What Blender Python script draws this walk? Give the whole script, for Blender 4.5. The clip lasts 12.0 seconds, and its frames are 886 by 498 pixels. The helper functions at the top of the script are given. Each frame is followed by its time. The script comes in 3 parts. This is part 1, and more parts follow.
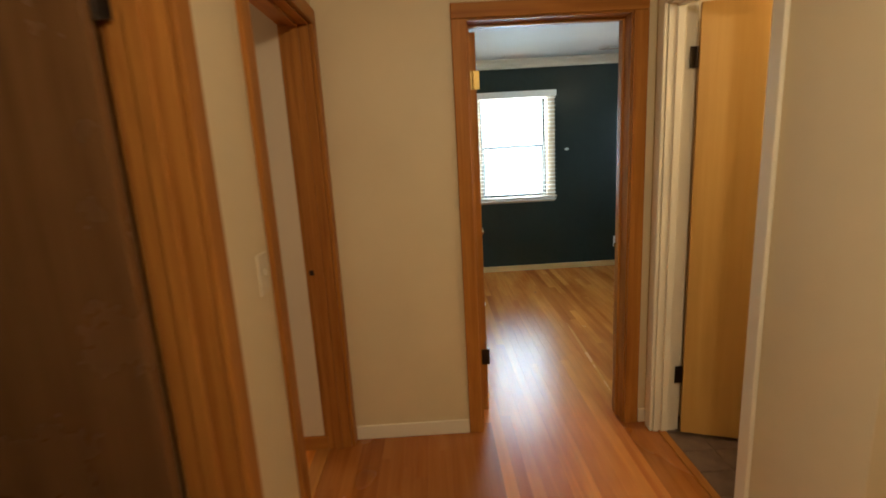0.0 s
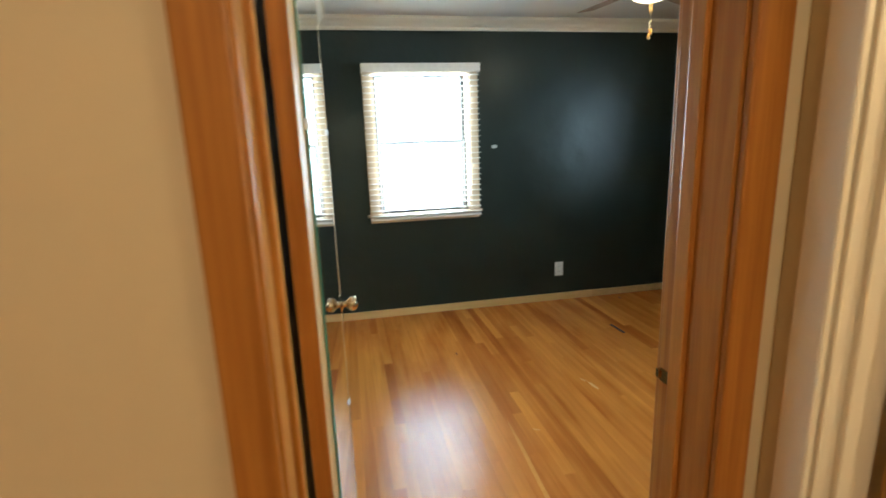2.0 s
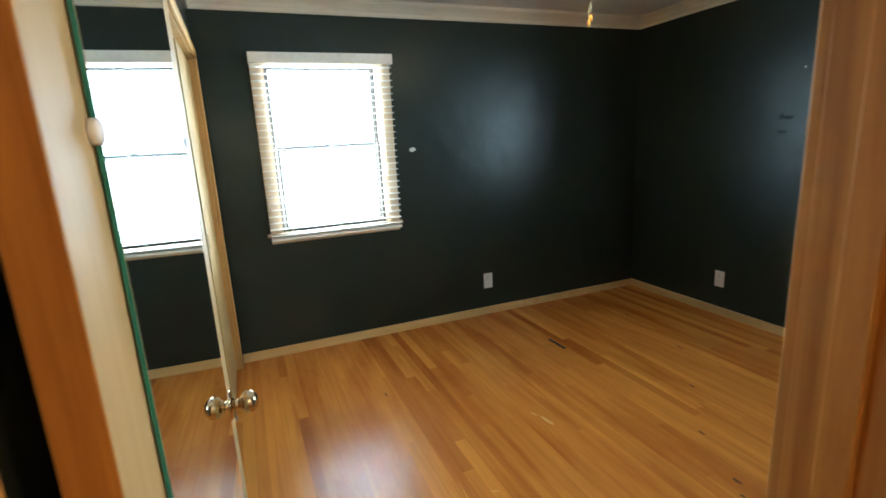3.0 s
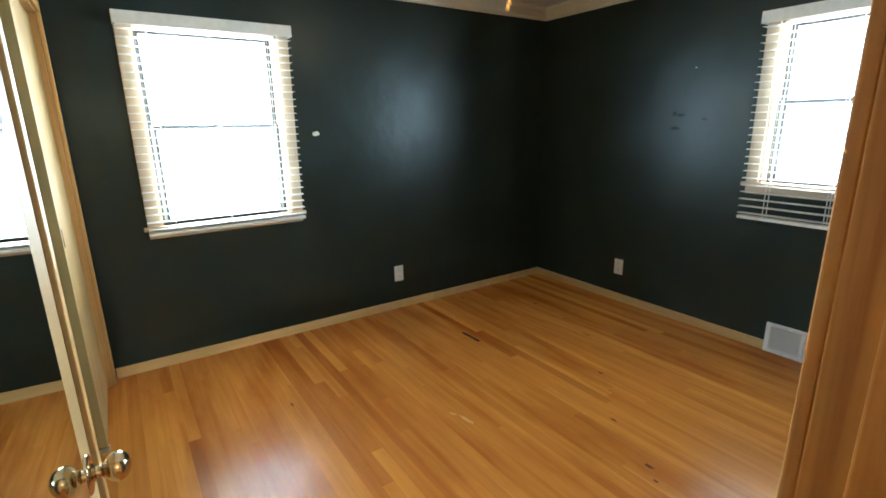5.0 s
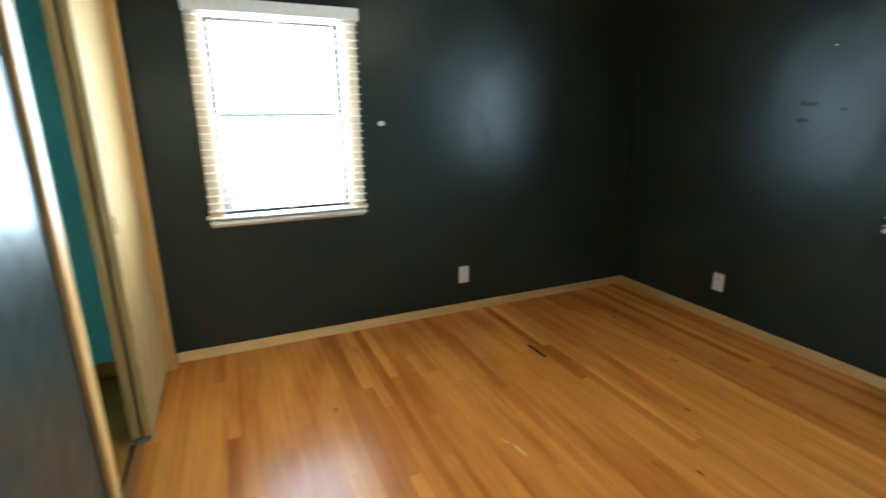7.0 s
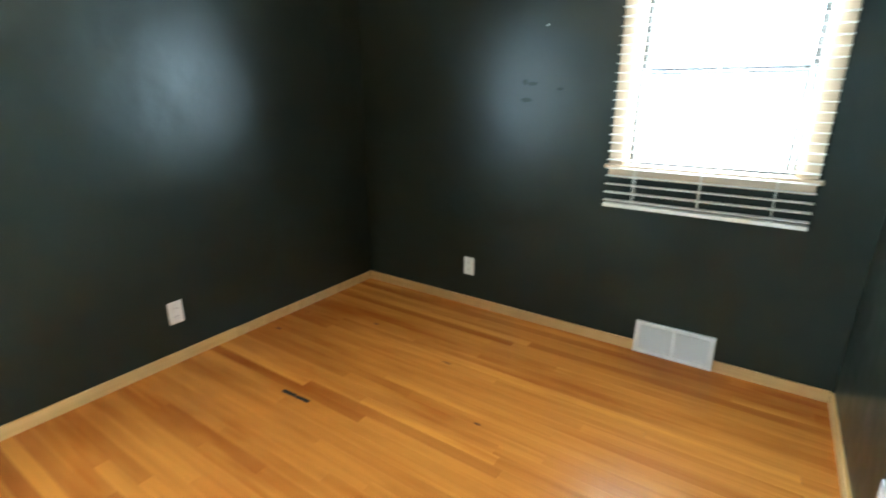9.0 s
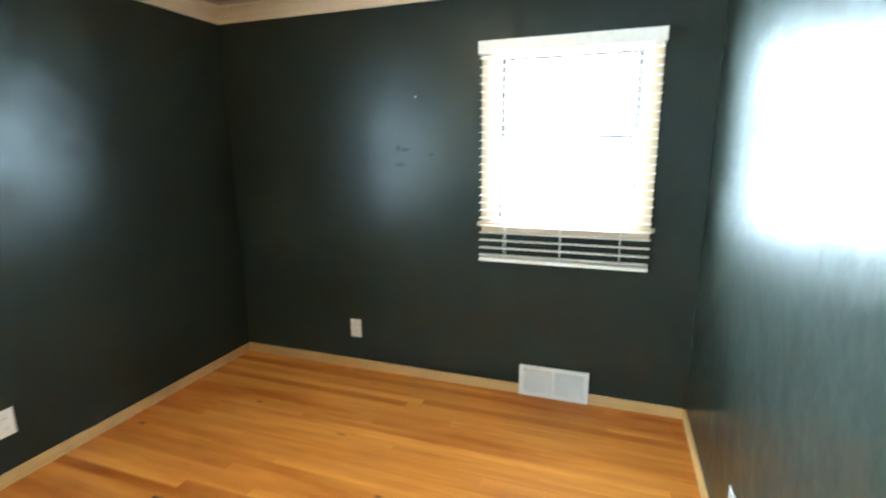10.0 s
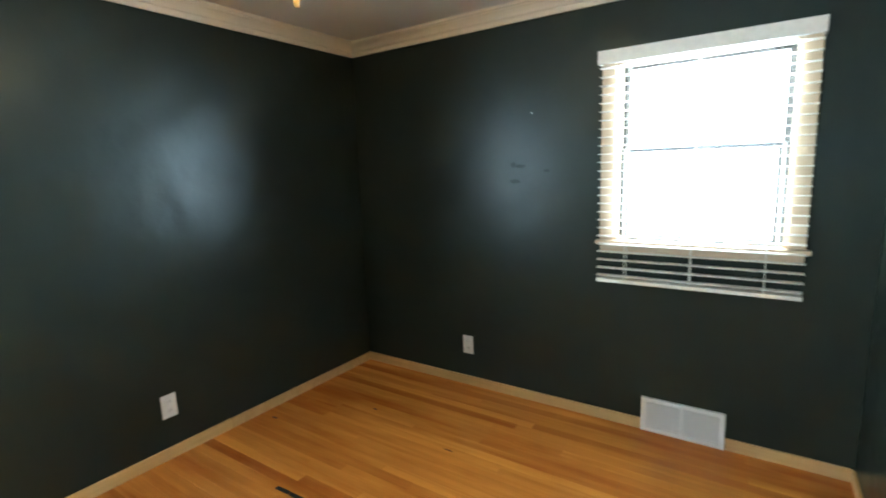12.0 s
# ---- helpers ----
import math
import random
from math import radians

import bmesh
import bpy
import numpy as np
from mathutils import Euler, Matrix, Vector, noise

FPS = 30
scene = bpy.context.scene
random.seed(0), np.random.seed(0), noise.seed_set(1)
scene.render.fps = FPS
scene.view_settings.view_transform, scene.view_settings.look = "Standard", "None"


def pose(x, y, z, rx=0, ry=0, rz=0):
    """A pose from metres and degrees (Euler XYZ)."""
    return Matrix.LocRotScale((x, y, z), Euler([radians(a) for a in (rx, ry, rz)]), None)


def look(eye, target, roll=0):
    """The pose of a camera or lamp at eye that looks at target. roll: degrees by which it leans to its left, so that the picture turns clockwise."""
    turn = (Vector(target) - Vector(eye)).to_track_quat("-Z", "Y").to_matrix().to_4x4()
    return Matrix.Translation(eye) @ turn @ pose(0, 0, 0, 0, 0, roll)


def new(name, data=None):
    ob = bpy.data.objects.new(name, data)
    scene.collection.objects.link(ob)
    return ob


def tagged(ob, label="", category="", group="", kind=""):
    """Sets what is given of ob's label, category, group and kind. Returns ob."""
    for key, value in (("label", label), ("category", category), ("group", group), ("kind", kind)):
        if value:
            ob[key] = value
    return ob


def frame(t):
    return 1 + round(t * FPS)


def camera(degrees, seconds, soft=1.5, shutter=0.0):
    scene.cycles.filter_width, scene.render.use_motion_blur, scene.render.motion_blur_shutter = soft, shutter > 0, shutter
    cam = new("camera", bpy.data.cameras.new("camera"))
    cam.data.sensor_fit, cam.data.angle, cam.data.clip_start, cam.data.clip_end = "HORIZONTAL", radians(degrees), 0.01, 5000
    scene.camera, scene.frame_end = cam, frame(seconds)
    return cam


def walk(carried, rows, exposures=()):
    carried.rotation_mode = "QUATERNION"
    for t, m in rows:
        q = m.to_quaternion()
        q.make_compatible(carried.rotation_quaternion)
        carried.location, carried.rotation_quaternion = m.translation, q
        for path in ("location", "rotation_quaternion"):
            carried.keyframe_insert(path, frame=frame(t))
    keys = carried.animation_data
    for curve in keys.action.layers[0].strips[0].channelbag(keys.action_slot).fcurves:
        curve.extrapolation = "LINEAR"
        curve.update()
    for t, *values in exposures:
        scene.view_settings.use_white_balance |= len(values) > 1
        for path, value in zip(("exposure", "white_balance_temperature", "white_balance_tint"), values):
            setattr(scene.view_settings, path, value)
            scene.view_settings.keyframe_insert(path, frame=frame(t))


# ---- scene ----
cam = camera(85.2, 12.0, 1.7, 0.5)
PATH = [
    (0, (1.45, -0.41, 1.492), (1.476, 1.548, 1.082), -3.2),
    (0.5, (1.504, 0.027, 1.473), (1.648, 1.972, 1.03), -1.5),
    (1, (1.553, 0.457, 1.477), (1.867, 2.386, 1.053), -1.8),
    (1.5, (1.671, 0.874, 1.448), (1.936, 2.811, 1.025), -3.0),
    (2, (1.77, 1.223, 1.432), (2.139, 3.143, 1.01), -2.1),
    (2.5, (1.81, 1.536, 1.439), (2.384, 3.411, 1.042), -3.8),
    (2.7, (1.802, 1.622, 1.457), (2.457, 3.465, 1.042), -3.4),
    (4.3, (1.843, 1.935, 1.463), (2.785, 3.626, 0.958), -1.8),
    (4.5, (1.846, 1.928, 1.465), (2.869, 3.565, 0.942), -0.7),
    (5, (1.826, 1.914, 1.463), (2.906, 3.519, 0.956), -0.9),
    (5.5, (1.829, 1.914, 1.463), (2.823, 3.580, 0.972), -1.4),
    (6, (1.889, 1.973, 1.473), (2.685, 3.73, 0.943), -1.3),
    (6.5, (1.999, 1.981, 1.46), (2.608, 3.822, 0.968), -0.2),
    (7, (2.07, 2.091, 1.436), (2.845, 3.858, 0.91), -0.6),
    (7.2, (2.121, 2.176, 1.431), (3.056, 3.872, 0.935), 0.1),
    (8.8, (2.419, 2.634, 1.441), (3.904, 3.811, 0.801), 0.5),
    (9, (2.43, 2.651, 1.43), (4.01, 3.715, 0.818), 0.2),
    (9.5, (2.425, 2.648, 1.446), (4.13, 3.541, 0.901), -0.4),
    (10, (2.406, 2.653, 1.506), (4.25, 3.307, 1.09), -0.5),
    (10.5, (2.383, 2.592, 1.508), (4.293, 3.122, 1.24), -0.6),
    (11, (2.38, 2.62, 1.51), (4.226, 3.324, 1.197), -1.5),
    (11.5, (2.412, 2.617, 1.494), (4.164, 3.5, 1.107), -2.3),
    (12, (2.454, 2.605, 1.492), (4.083, 3.718, 1.163), -2.0),
]
EXPOSURES = [(0, -0.46), (0.5, -0.14), (1.5, 0.08), (2.5, -0.13), (5.5, 0.08), (7.0, 0.15), (8.8, 0.78), (9.5, 1.18), (10.5, 1.30), (11.3, 0.95), (12, 0.6)]
walk(cam, [(t, look(eye, target, roll)) for t, eye, target, roll in PATH], EXPOSURES)

# ---- world, daylight and lamps ----
world = bpy.data.worlds.new("world")
scene.world = world
world.use_nodes = True
wn = world.node_tree.nodes
sky = wn.new("ShaderNodeTexSky")
sky.sky_type, sky.sun_disc = "NISHITA", False
sky.sun_elevation, sky.sun_rotation = radians(42), radians(150)
world.node_tree.links.new(sky.outputs[0], wn["Background"].inputs[0])
wn["Background"].inputs[1].default_value = 0.08

sun = new("sun", bpy.data.lights.new("sun", "SUN"))
sun.data.energy, sun.data.angle, sun.data.color = 1.0, radians(12), (1, 0.95, 0.88)
sun.matrix_world = look((0, -6, 8), (2, 4, 0))


def window_light(name, m, w, h, watts, color=(0.635, 0.855, 1.0), spread=156):
    """Sky light that stands in a window's opening and shines along the pose's -Z."""
    data = bpy.data.lights.new(name, "AREA")
    data.shape, data.size, data.size_y, data.energy, data.color = "RECTANGLE", w, h, watts, color
    data.spread = radians(spread)
    ob = new(name, data)
    ob.matrix_world = m
    return ob


def bulb(name, at, watts, color, radius=0.06):
    data = bpy.data.lights.new(name, "POINT")
    data.energy, data.color, data.shadow_soft_size = watts, color, radius
    ob = new(name, data)
    ob.location = at
    return ob


WIN1_X, WIN2_Y = 2.402, 2.920
window_light("daylight_far", look((WIN1_X, 5.365, 1.465), (WIN1_X, 4, 1.44)), 0.80, 1.12, 84)
window_light("daylight_side", look((5.325, WIN2_Y, 1.55), (4, WIN2_Y, 1.53)), 0.80, 0.94, 82, spread=138)
window_light("daylight_second_room", look((-2.06, 3.4, 1.5), (0, 3.2, 1.2)), 1.2, 1.1, 42, (1.0, 0.92, 0.78))
bulb("hall_bulb", (1.80, -0.50, 2.32), 58, (1.0, 0.845, 0.59), 0.07)
bulb("bath_bulb", (3.5, 0.93, 2.1), 26, (1.0, 0.82, 0.54), 0.12)
bulb("fan_bulb", (3.42, 3.72, 2.165), 8, (1.0, 0.78, 0.48), 0.04)

# ---- materials ----


def material(name):
    m = bpy.data.materials.new(name)
    m.use_nodes = True
    n = m.node_tree.nodes
    return m, n, m.node_tree.links.new, n["Principled BSDF"]


def ramp(n, stops):
    r = n.new("ShaderNodeValToRGB")
    while len(r.color_ramp.elements) < len(stops):
        r.color_ramp.elements.new(0.5)
    for e, (p, c) in zip(r.color_ramp.elements, stops):
        e.position, e.color = p, (*c, 1)
    return r


def noise_node(n, link, vector, scale, detail=3, rough=0.5):
    t = n.new("ShaderNodeTexNoise")
    t.inputs["Scale"].default_value, t.inputs["Detail"].default_value, t.inputs["Roughness"].default_value = scale, detail, rough
    if vector is not None:
        link(vector, t.inputs["Vector"])
    return t


def bump_into(n, link, bsdf, height, strength, distance):
    b = n.new("ShaderNodeBump")
    b.inputs["Strength"].default_value, b.inputs["Distance"].default_value = strength, distance
    link(height, b.inputs["Height"])
    link(b.outputs[0], bsdf.inputs["Normal"])
    link(b.outputs[0], bsdf.inputs["Coat Normal"])


def range_node(n, link, value, a, b, c, d):
    r = n.new("ShaderNodeMapRange")
    r.inputs[1].default_value, r.inputs[2].default_value, r.inputs[3].default_value, r.inputs[4].default_value = a, b, c, d
    link(value, r.inputs[0])
    return r


def paint(name, color, rough, peel=0.12, peel_scale=170, stain=0.10, blotch=0.06, specular=0.5, wave=0.7, tint=(1, 1, 1)):
    """Rolled wall paint: faint large blotches in the colour, orange peel in the relief, uneven sheen."""
    m, n, link, p = material(name)
    tc = n.new("ShaderNodeTexCoord").outputs["Object"]
    big = noise_node(n, link, tc, 1.7, 4, 0.6)
    lo, hi = [c * (1 - stain) for c in color], [min(1, c * (1 + stain)) for c in color]
    col = ramp(n, [(0.3, lo), (0.7, hi)])
    link(big.outputs[0], col.inputs[0])
    link(col.outputs[0], p.inputs["Base Color"])
    mid = noise_node(n, link, tc, 9, 4, 0.6)
    link(range_node(n, link, mid.outputs[0], 0.3, 0.7, rough - blotch, rough + blotch).outputs[0], p.inputs["Roughness"])
    p.inputs["Specular IOR Level"].default_value = specular
    p.inputs["Specular Tint"].default_value = (*tint, 1)
    fine = noise_node(n, link, tc, peel_scale, 2, 0.5)
    wavy = noise_node(n, link, tc, 7, 3, 0.45)
    high = n.new("ShaderNodeMath")
    high.operation = "MULTIPLY"
    high.inputs[1].default_value = wave
    link(wavy.outputs[0], high.inputs[0])
    both = n.new("ShaderNodeMath")
    both.operation = "MULTIPLY_ADD"
    both.inputs[1].default_value = peel
    link(fine.outputs[0], both.inputs[0])
    link(high.outputs[0], both.inputs[2])
    bump_into(n, link, p, both.outputs[0], 1.0, 0.0015)
    return m


def wood(name, dark, light, axis="z", rough=0.35, grain=26, coat=0.0, bump=0.06, specular=0.5, warp=0.25):
    """Varnished wood with the grain along one axis, streaks at two scales, each piece offset by its own random number."""
    m, n, link, p = material(name)
    tc = n.new("ShaderNodeTexCoord").outputs["Object"]
    info = n.new("ShaderNodeObjectInfo").outputs["Random"]
    off = n.new("ShaderNodeVectorMath")
    off.operation = "SCALE"
    off.inputs[0].default_value = (17.3, 9.1, 13.7)
    link(info, off.inputs["Scale"])
    add = n.new("ShaderNodeVectorMath")
    link(tc, add.inputs[0])
    link(off.outputs[0], add.inputs[1])
    mp = n.new("ShaderNodeMapping")
    mp.inputs["Scale"].default_value = [grain * (0.045 if a == axis else 1.0) for a in "xyz"]
    link(add.outputs[0], mp.inputs["Vector"])
    streak = noise_node(n, link, mp.outputs[0], 1.0, 6, 0.62)
    streak.inputs["Distortion"].default_value = warp
    fine = noise_node(n, link, mp.outputs[0], 6.0, 3, 0.6)
    both = n.new("ShaderNodeMath")
    both.operation = "MULTIPLY_ADD"
    both.inputs[1].default_value = 0.28
    link(fine.outputs[0], both.inputs[0])
    link(streak.outputs[0], both.inputs[2])
    mid = [(a + b) / 2 for a, b in zip(dark, light)]
    col = ramp(n, [(0.40, dark), (0.62, mid), (0.85, light)])
    link(both.outputs[0], col.inputs[0])
    link(col.outputs[0], p.inputs["Base Color"])
    wear = noise_node(n, link, tc, 3.1, 4, 0.6)
    link(range_node(n, link, wear.outputs[0], 0.3, 0.7, rough - 0.05, rough + 0.07).outputs[0], p.inputs["Roughness"])
    p.inputs["Coat Weight"].default_value, p.inputs["Coat Roughness"].default_value = coat, 0.18
    p.inputs["Specular IOR Level"].default_value = specular
    if bump:
        bump_into(n, link, p, both.outputs[0], bump, 0.002)
    return m


def strip_floor(name, dark, light, aged, rough=0.29, specular=0.6, spread=0.11):
    """Varnished strips: grain along y that differs from strip to strip, red streaks, and long uneven patches of old finish."""
    m, n, link, p = material(name)
    place = n.new("ShaderNodeSeparateXYZ")
    link(n.new("ShaderNodeNewGeometry").outputs["Position"], place.inputs[0])
    info = n.new("ShaderNodeObjectInfo").outputs["Random"]

    def layer(sx, sy, deep, detail, harsh=0.5, warp=0.0):
        xyz = n.new("ShaderNodeCombineXYZ")
        for k, f in ((0, sx), (1, sy)):
            mul = n.new("ShaderNodeMath")
            mul.operation = "MULTIPLY"
            mul.inputs[1].default_value = f
            link(place.outputs[k], mul.inputs[0])
            link(mul.outputs[0], xyz.inputs[k])
        link(range_node(n, link, info, 0, 1, 0.37, 0.37 + deep).outputs[0], xyz.inputs[2])
        t = noise_node(n, link, xyz.outputs[0], 1.0, detail, harsh)
        t.inputs["Distortion"].default_value = warp
        return t.outputs[0]

    def blend(mode, factor, a, b):
        mx = n.new("ShaderNodeMix")
        mx.data_type, mx.blend_type = "RGBA", mode
        link(factor, mx.inputs[0])
        for socket, v in ((6, a), (7, b)):
            if isinstance(v, tuple):
                mx.inputs[socket].default_value = (*v, 1)
            else:
                link(v, mx.inputs[socket])
        return mx.outputs[2]

    grain = layer(24, 1.0, 90.0, 3, 0.55, 0.5)
    col = blend("MIX", range_node(n, link, grain, 0.25, 0.75, 0, 1).outputs[0], dark, light)
    # each strip's own tone, from red heartwood to pale sapwood
    tone = ramp(n, [(0.0, (1 - 2.1 * spread, 1 - 3.0 * spread, 1 - 3.2 * spread)), (0.22, (1 - 0.5 * spread, 1 - 0.9 * spread, 1 - spread)), (0.75, (1 + 0.3 * spread, 1 + 0.4 * spread, 1 + 0.4 * spread)), (1.0, (1 + 1.3 * spread, 1 + 2.0 * spread, 1 + 2.4 * spread))])
    link(info, tone.inputs[0])
    one = n.new("ShaderNodeValue").outputs[0]
    one.default_value = 1.0
    col = blend("MULTIPLY", one, col, tone.outputs[0])
    patch = layer(3.2, 0.7, 0.6, 4, 0.6)
    col = blend("MULTIPLY", range_node(n, link, patch, 0.46, 0.72, 0, 1).outputs[0], col, aged)
    streak = layer(15, 0.7, 9.0, 3, 0.55, 0.3)
    col = blend("MULTIPLY", range_node(n, link, streak, 0.52, 0.76, 0, 1.0).outputs[0], col, (0.80, 0.66, 0.55))
    link(col, p.inputs["Base Color"])
    wear = layer(3.3, 2.1, 0.0, 2)
    link(range_node(n, link, wear, 0.3, 0.7, rough - 0.01, rough + 0.01).outputs[0], p.inputs["Roughness"])
    p.inputs["Specular IOR Level"].default_value = specular
    return m


def plain(name, color, rough=0.5, metal=0.0, wear=0.06, scale=30):
    """A plain finish with slight wear in its gloss and tone."""
    m, n, link, p = material(name)
    tc = n.new("ShaderNodeTexCoord").outputs["Object"]
    t = noise_node(n, link, tc, scale, 4, 0.6)
    col = ramp(n, [(0.3, [c * (1 - wear) for c in color]), (0.7, [min(1, c * (1 + wear)) for c in color])])
    link(t.outputs[0], col.inputs[0])
    link(col.outputs[0], p.inputs["Base Color"])
    link(range_node(n, link, t.outputs[0], 0.3, 0.7, max(0.02, rough - 0.05), rough + 0.05).outputs[0], p.inputs["Roughness"])
    p.inputs["Metallic"].default_value = metal
    return m


M_DARK = paint("dark_green_paint", (0.0230, 0.0305, 0.0254), 0.31, 0.05, 150, 0.04, 0.03, 0.25, wave=4.0, tint=(0.82, 0.94, 1.0))
M_BEIGE = paint("beige_hall_paint", (0.69, 0.57, 0.36), 0.55, 0.10, 190, 0.04, 0.05)
M_WHITE_WALL = paint("off_white_paint", (0.62, 0.52, 0.37), 0.6, 0.08, 190, 0.03, 0.05)
M_CEIL = paint("ceiling_paint", (0.74, 0.72, 0.69), 0.75, 0.15, 120, 0.03, 0.05)
M_TEAL = paint("teal_paint", (0.17, 0.56, 0.56), 0.5, 0.08, 190, 0.05, 0.05)
M_CREAM = paint("cream_trim_paint", (0.80, 0.73, 0.58), 0.38, 0.05, 60, 0.04, 0.06)
M_CROWN = paint("crown_paint", (0.72, 0.64, 0.52), 0.5, 0.04, 60, 0.04, 0.06)
TRIM_D, TRIM_L = (0.25, 0.086, 0.015), (0.46, 0.190, 0.038)
M_TRIM_V = wood("honey_fir_upright", TRIM_D, TRIM_L, "z", 0.45, 20, 0.0, 0.02, 0.14, 0.9)
M_TRIM_H = wood("honey_fir_level", TRIM_D, TRIM_L, "x", 0.45, 20, 0.0, 0.02, 0.14, 0.9)
M_TRIM_Y = wood("honey_fir_deep", TRIM_D, TRIM_L, "y", 0.45, 20, 0.0, 0.02, 0.14, 0.9)
M_CLOSET_V = wood("pale_fir_upright", (0.50, 0.265, 0.085), (0.66, 0.385, 0.145), "z", 0.42, 20, 0.0, 0.02, 0.3)
M_CLOSET_H = wood("pale_fir_level", (0.50, 0.265, 0.085), (0.66, 0.385, 0.145), "y", 0.42, 20, 0.0, 0.02, 0.3)
M_BASE_X = wood("pale_base_x", (0.64, 0.41, 0.165), (0.77, 0.53, 0.25), "x", 0.4, 18, 0.1)
M_BASE_Y = wood("pale_base_y", (0.54, 0.32, 0.125), (0.70, 0.45, 0.21), "y", 0.4, 18, 0.1)
M_BIRCH = wood("birch_door", (0.49, 0.270, 0.068), (0.58, 0.340, 0.098), "z", 0.46, 7, 0.0, 0.01, 0.25, 1.6)
# brown leaf with the side room's darkness put into its colour
M_BIRCH_SHADED = wood("brown_door", (0.12, 0.055, 0.020), (0.22, 0.105, 0.038), "z", 0.25, 9, 0.3)
M_PALE = wood("pale_birch_door", (0.35, 0.205, 0.078), (0.44, 0.285, 0.122), "z", 0.55, 8, 0.0, 0.02, 0.09, 0.8)
M_FLOOR = strip_floor("honey_strip_floor", (0.55, 0.192, 0.034), (0.72, 0.275, 0.052), (0.66, 0.49, 0.42), 0.25, 0.48, 0.105)
# the same strips, coloured darker and redder for the hall's dim warm light
M_FLOOR_SHADED = strip_floor("shaded_strip_floor", (0.32, 0.104, 0.019), (0.42, 0.146, 0.028), (0.72, 0.60, 0.53), 0.27, 0.45, 0.05)
M_SUB = plain("filled_joint", (0.27, 0.085, 0.016), 0.6)
M_WHITE = plain("white_plastic", (0.85, 0.855, 0.865), 0.35)
M_PLATE = plain("beige_plate", (0.62, 0.53, 0.38), 0.4)
M_BLIND = plain("white_blind_vinyl", (0.86, 0.84, 0.79), 0.4)
M_CORD = plain("white_cord", (0.78, 0.76, 0.70), 0.7)
M_SILL = wood("sill_wood", (0.55, 0.405, 0.275), (0.67, 0.51, 0.365), "x", 0.4, 18)
M_SASH = plain("grey_sash", (0.075, 0.077, 0.080), 0.5)
M_SASH_PALE = plain("pale_sash", (0.55, 0.55, 0.54), 0.5)
M_BRASS = plain("worn_brass", (0.62, 0.45, 0.20), 0.16, 1.0, 0.1, 60)
M_NICKEL = plain("aged_brass", (0.60, 0.47, 0.30), 0.16, 1.0, 0.12, 60)
M_HINGE = plain("bright_brass", (0.46, 0.31, 0.10), 0.42, 0.85, 0.15, 60)
M_BRONZE = plain("dark_bronze", (0.045, 0.03, 0.02), 0.4, 0.8)
M_BLACK = plain("black_rubber", (0.012, 0.011, 0.010), 0.6)
M_BLACK.node_tree.nodes["Principled BSDF"].inputs["Specular IOR Level"].default_value = 0.15
M_TILE = plain("slate_tile", (0.14, 0.09, 0.062), 0.35, 0.0, 0.35, 12)
M_GROUT = plain("grout", (0.30, 0.27, 0.23), 0.8)
M_VENT = plain("white_enamel", (0.88, 0.88, 0.88), 0.3)
M_SLOT = plain("dark_duct", (0.05, 0.05, 0.055), 0.7)
M_SPACKLE = plain("dry_spackle", (0.70, 0.69, 0.66), 0.8)
M_GREY_METAL = plain("grey_bracket", (0.42, 0.40, 0.37), 0.4, 0.6)

mm, nn, ll, pp = material("mirror_glass")
pp.inputs["Base Color"].default_value, pp.inputs["Metallic"].default_value, pp.inputs["Roughness"].default_value = (0.80, 0.88, 0.87, 1), 1.0, 0.012
M_MIRROR = mm
mm, nn, ll, pp = material("mirror_edge")
pp.inputs["Base Color"].default_value, pp.inputs["Roughness"].default_value, pp.inputs["Specular IOR Level"].default_value = (0.02, 0.20, 0.17, 1), 0.1, 0.6
M_MIRROR_EDGE = mm
mm, nn, ll, pp = material("window_glass")
pp.inputs["Base Color"].default_value, pp.inputs["Roughness"].default_value, pp.inputs["Transmission Weight"].default_value, pp.inputs["IOR"].default_value = (1, 1, 1, 1), 0.0, 1.0, 1.02
M_GLASS = mm
mm, nn, ll, pp = material("lit_globe")
pp.inputs["Base Color"].default_value = (0.9, 0.85, 0.75, 1)
pp.inputs["Emission Color"].default_value, pp.inputs["Emission Strength"].default_value = (1.0, 0.80, 0.52, 1), 6.0
M_GLOBE = mm
M_BLADE = wood("fan_blade_wood", (0.10, 0.05, 0.02), (0.22, 0.12, 0.05), "x", 0.35, 14)
M_AMBER = plain("amber_knob", (0.62, 0.33, 0.08), 0.25)

# ---- mesh helpers ----


def bm_box(bm, x0, x1, y0, y1, z0, z1):
    vs = bmesh.ops.create_cube(bm, size=1.0)["verts"]
    for v in vs:
        v.co = Vector(((x0 + x1) / 2 + v.co.x * (x1 - x0), (y0 + y1) / 2 + v.co.y * (y1 - y0), (z0 + z1) / 2 + v.co.z * (z1 - z0)))
    return vs


def boxes(*lot, bevel=0.0, segments=2):
    bm = bmesh.new()
    for b in lot:
        bm_box(bm, *b)
    if bevel:
        bmesh.ops.bevel(bm, geom=bm.edges[:], offset=bevel, segments=segments, profile=0.6, affect="EDGES")
    return bm


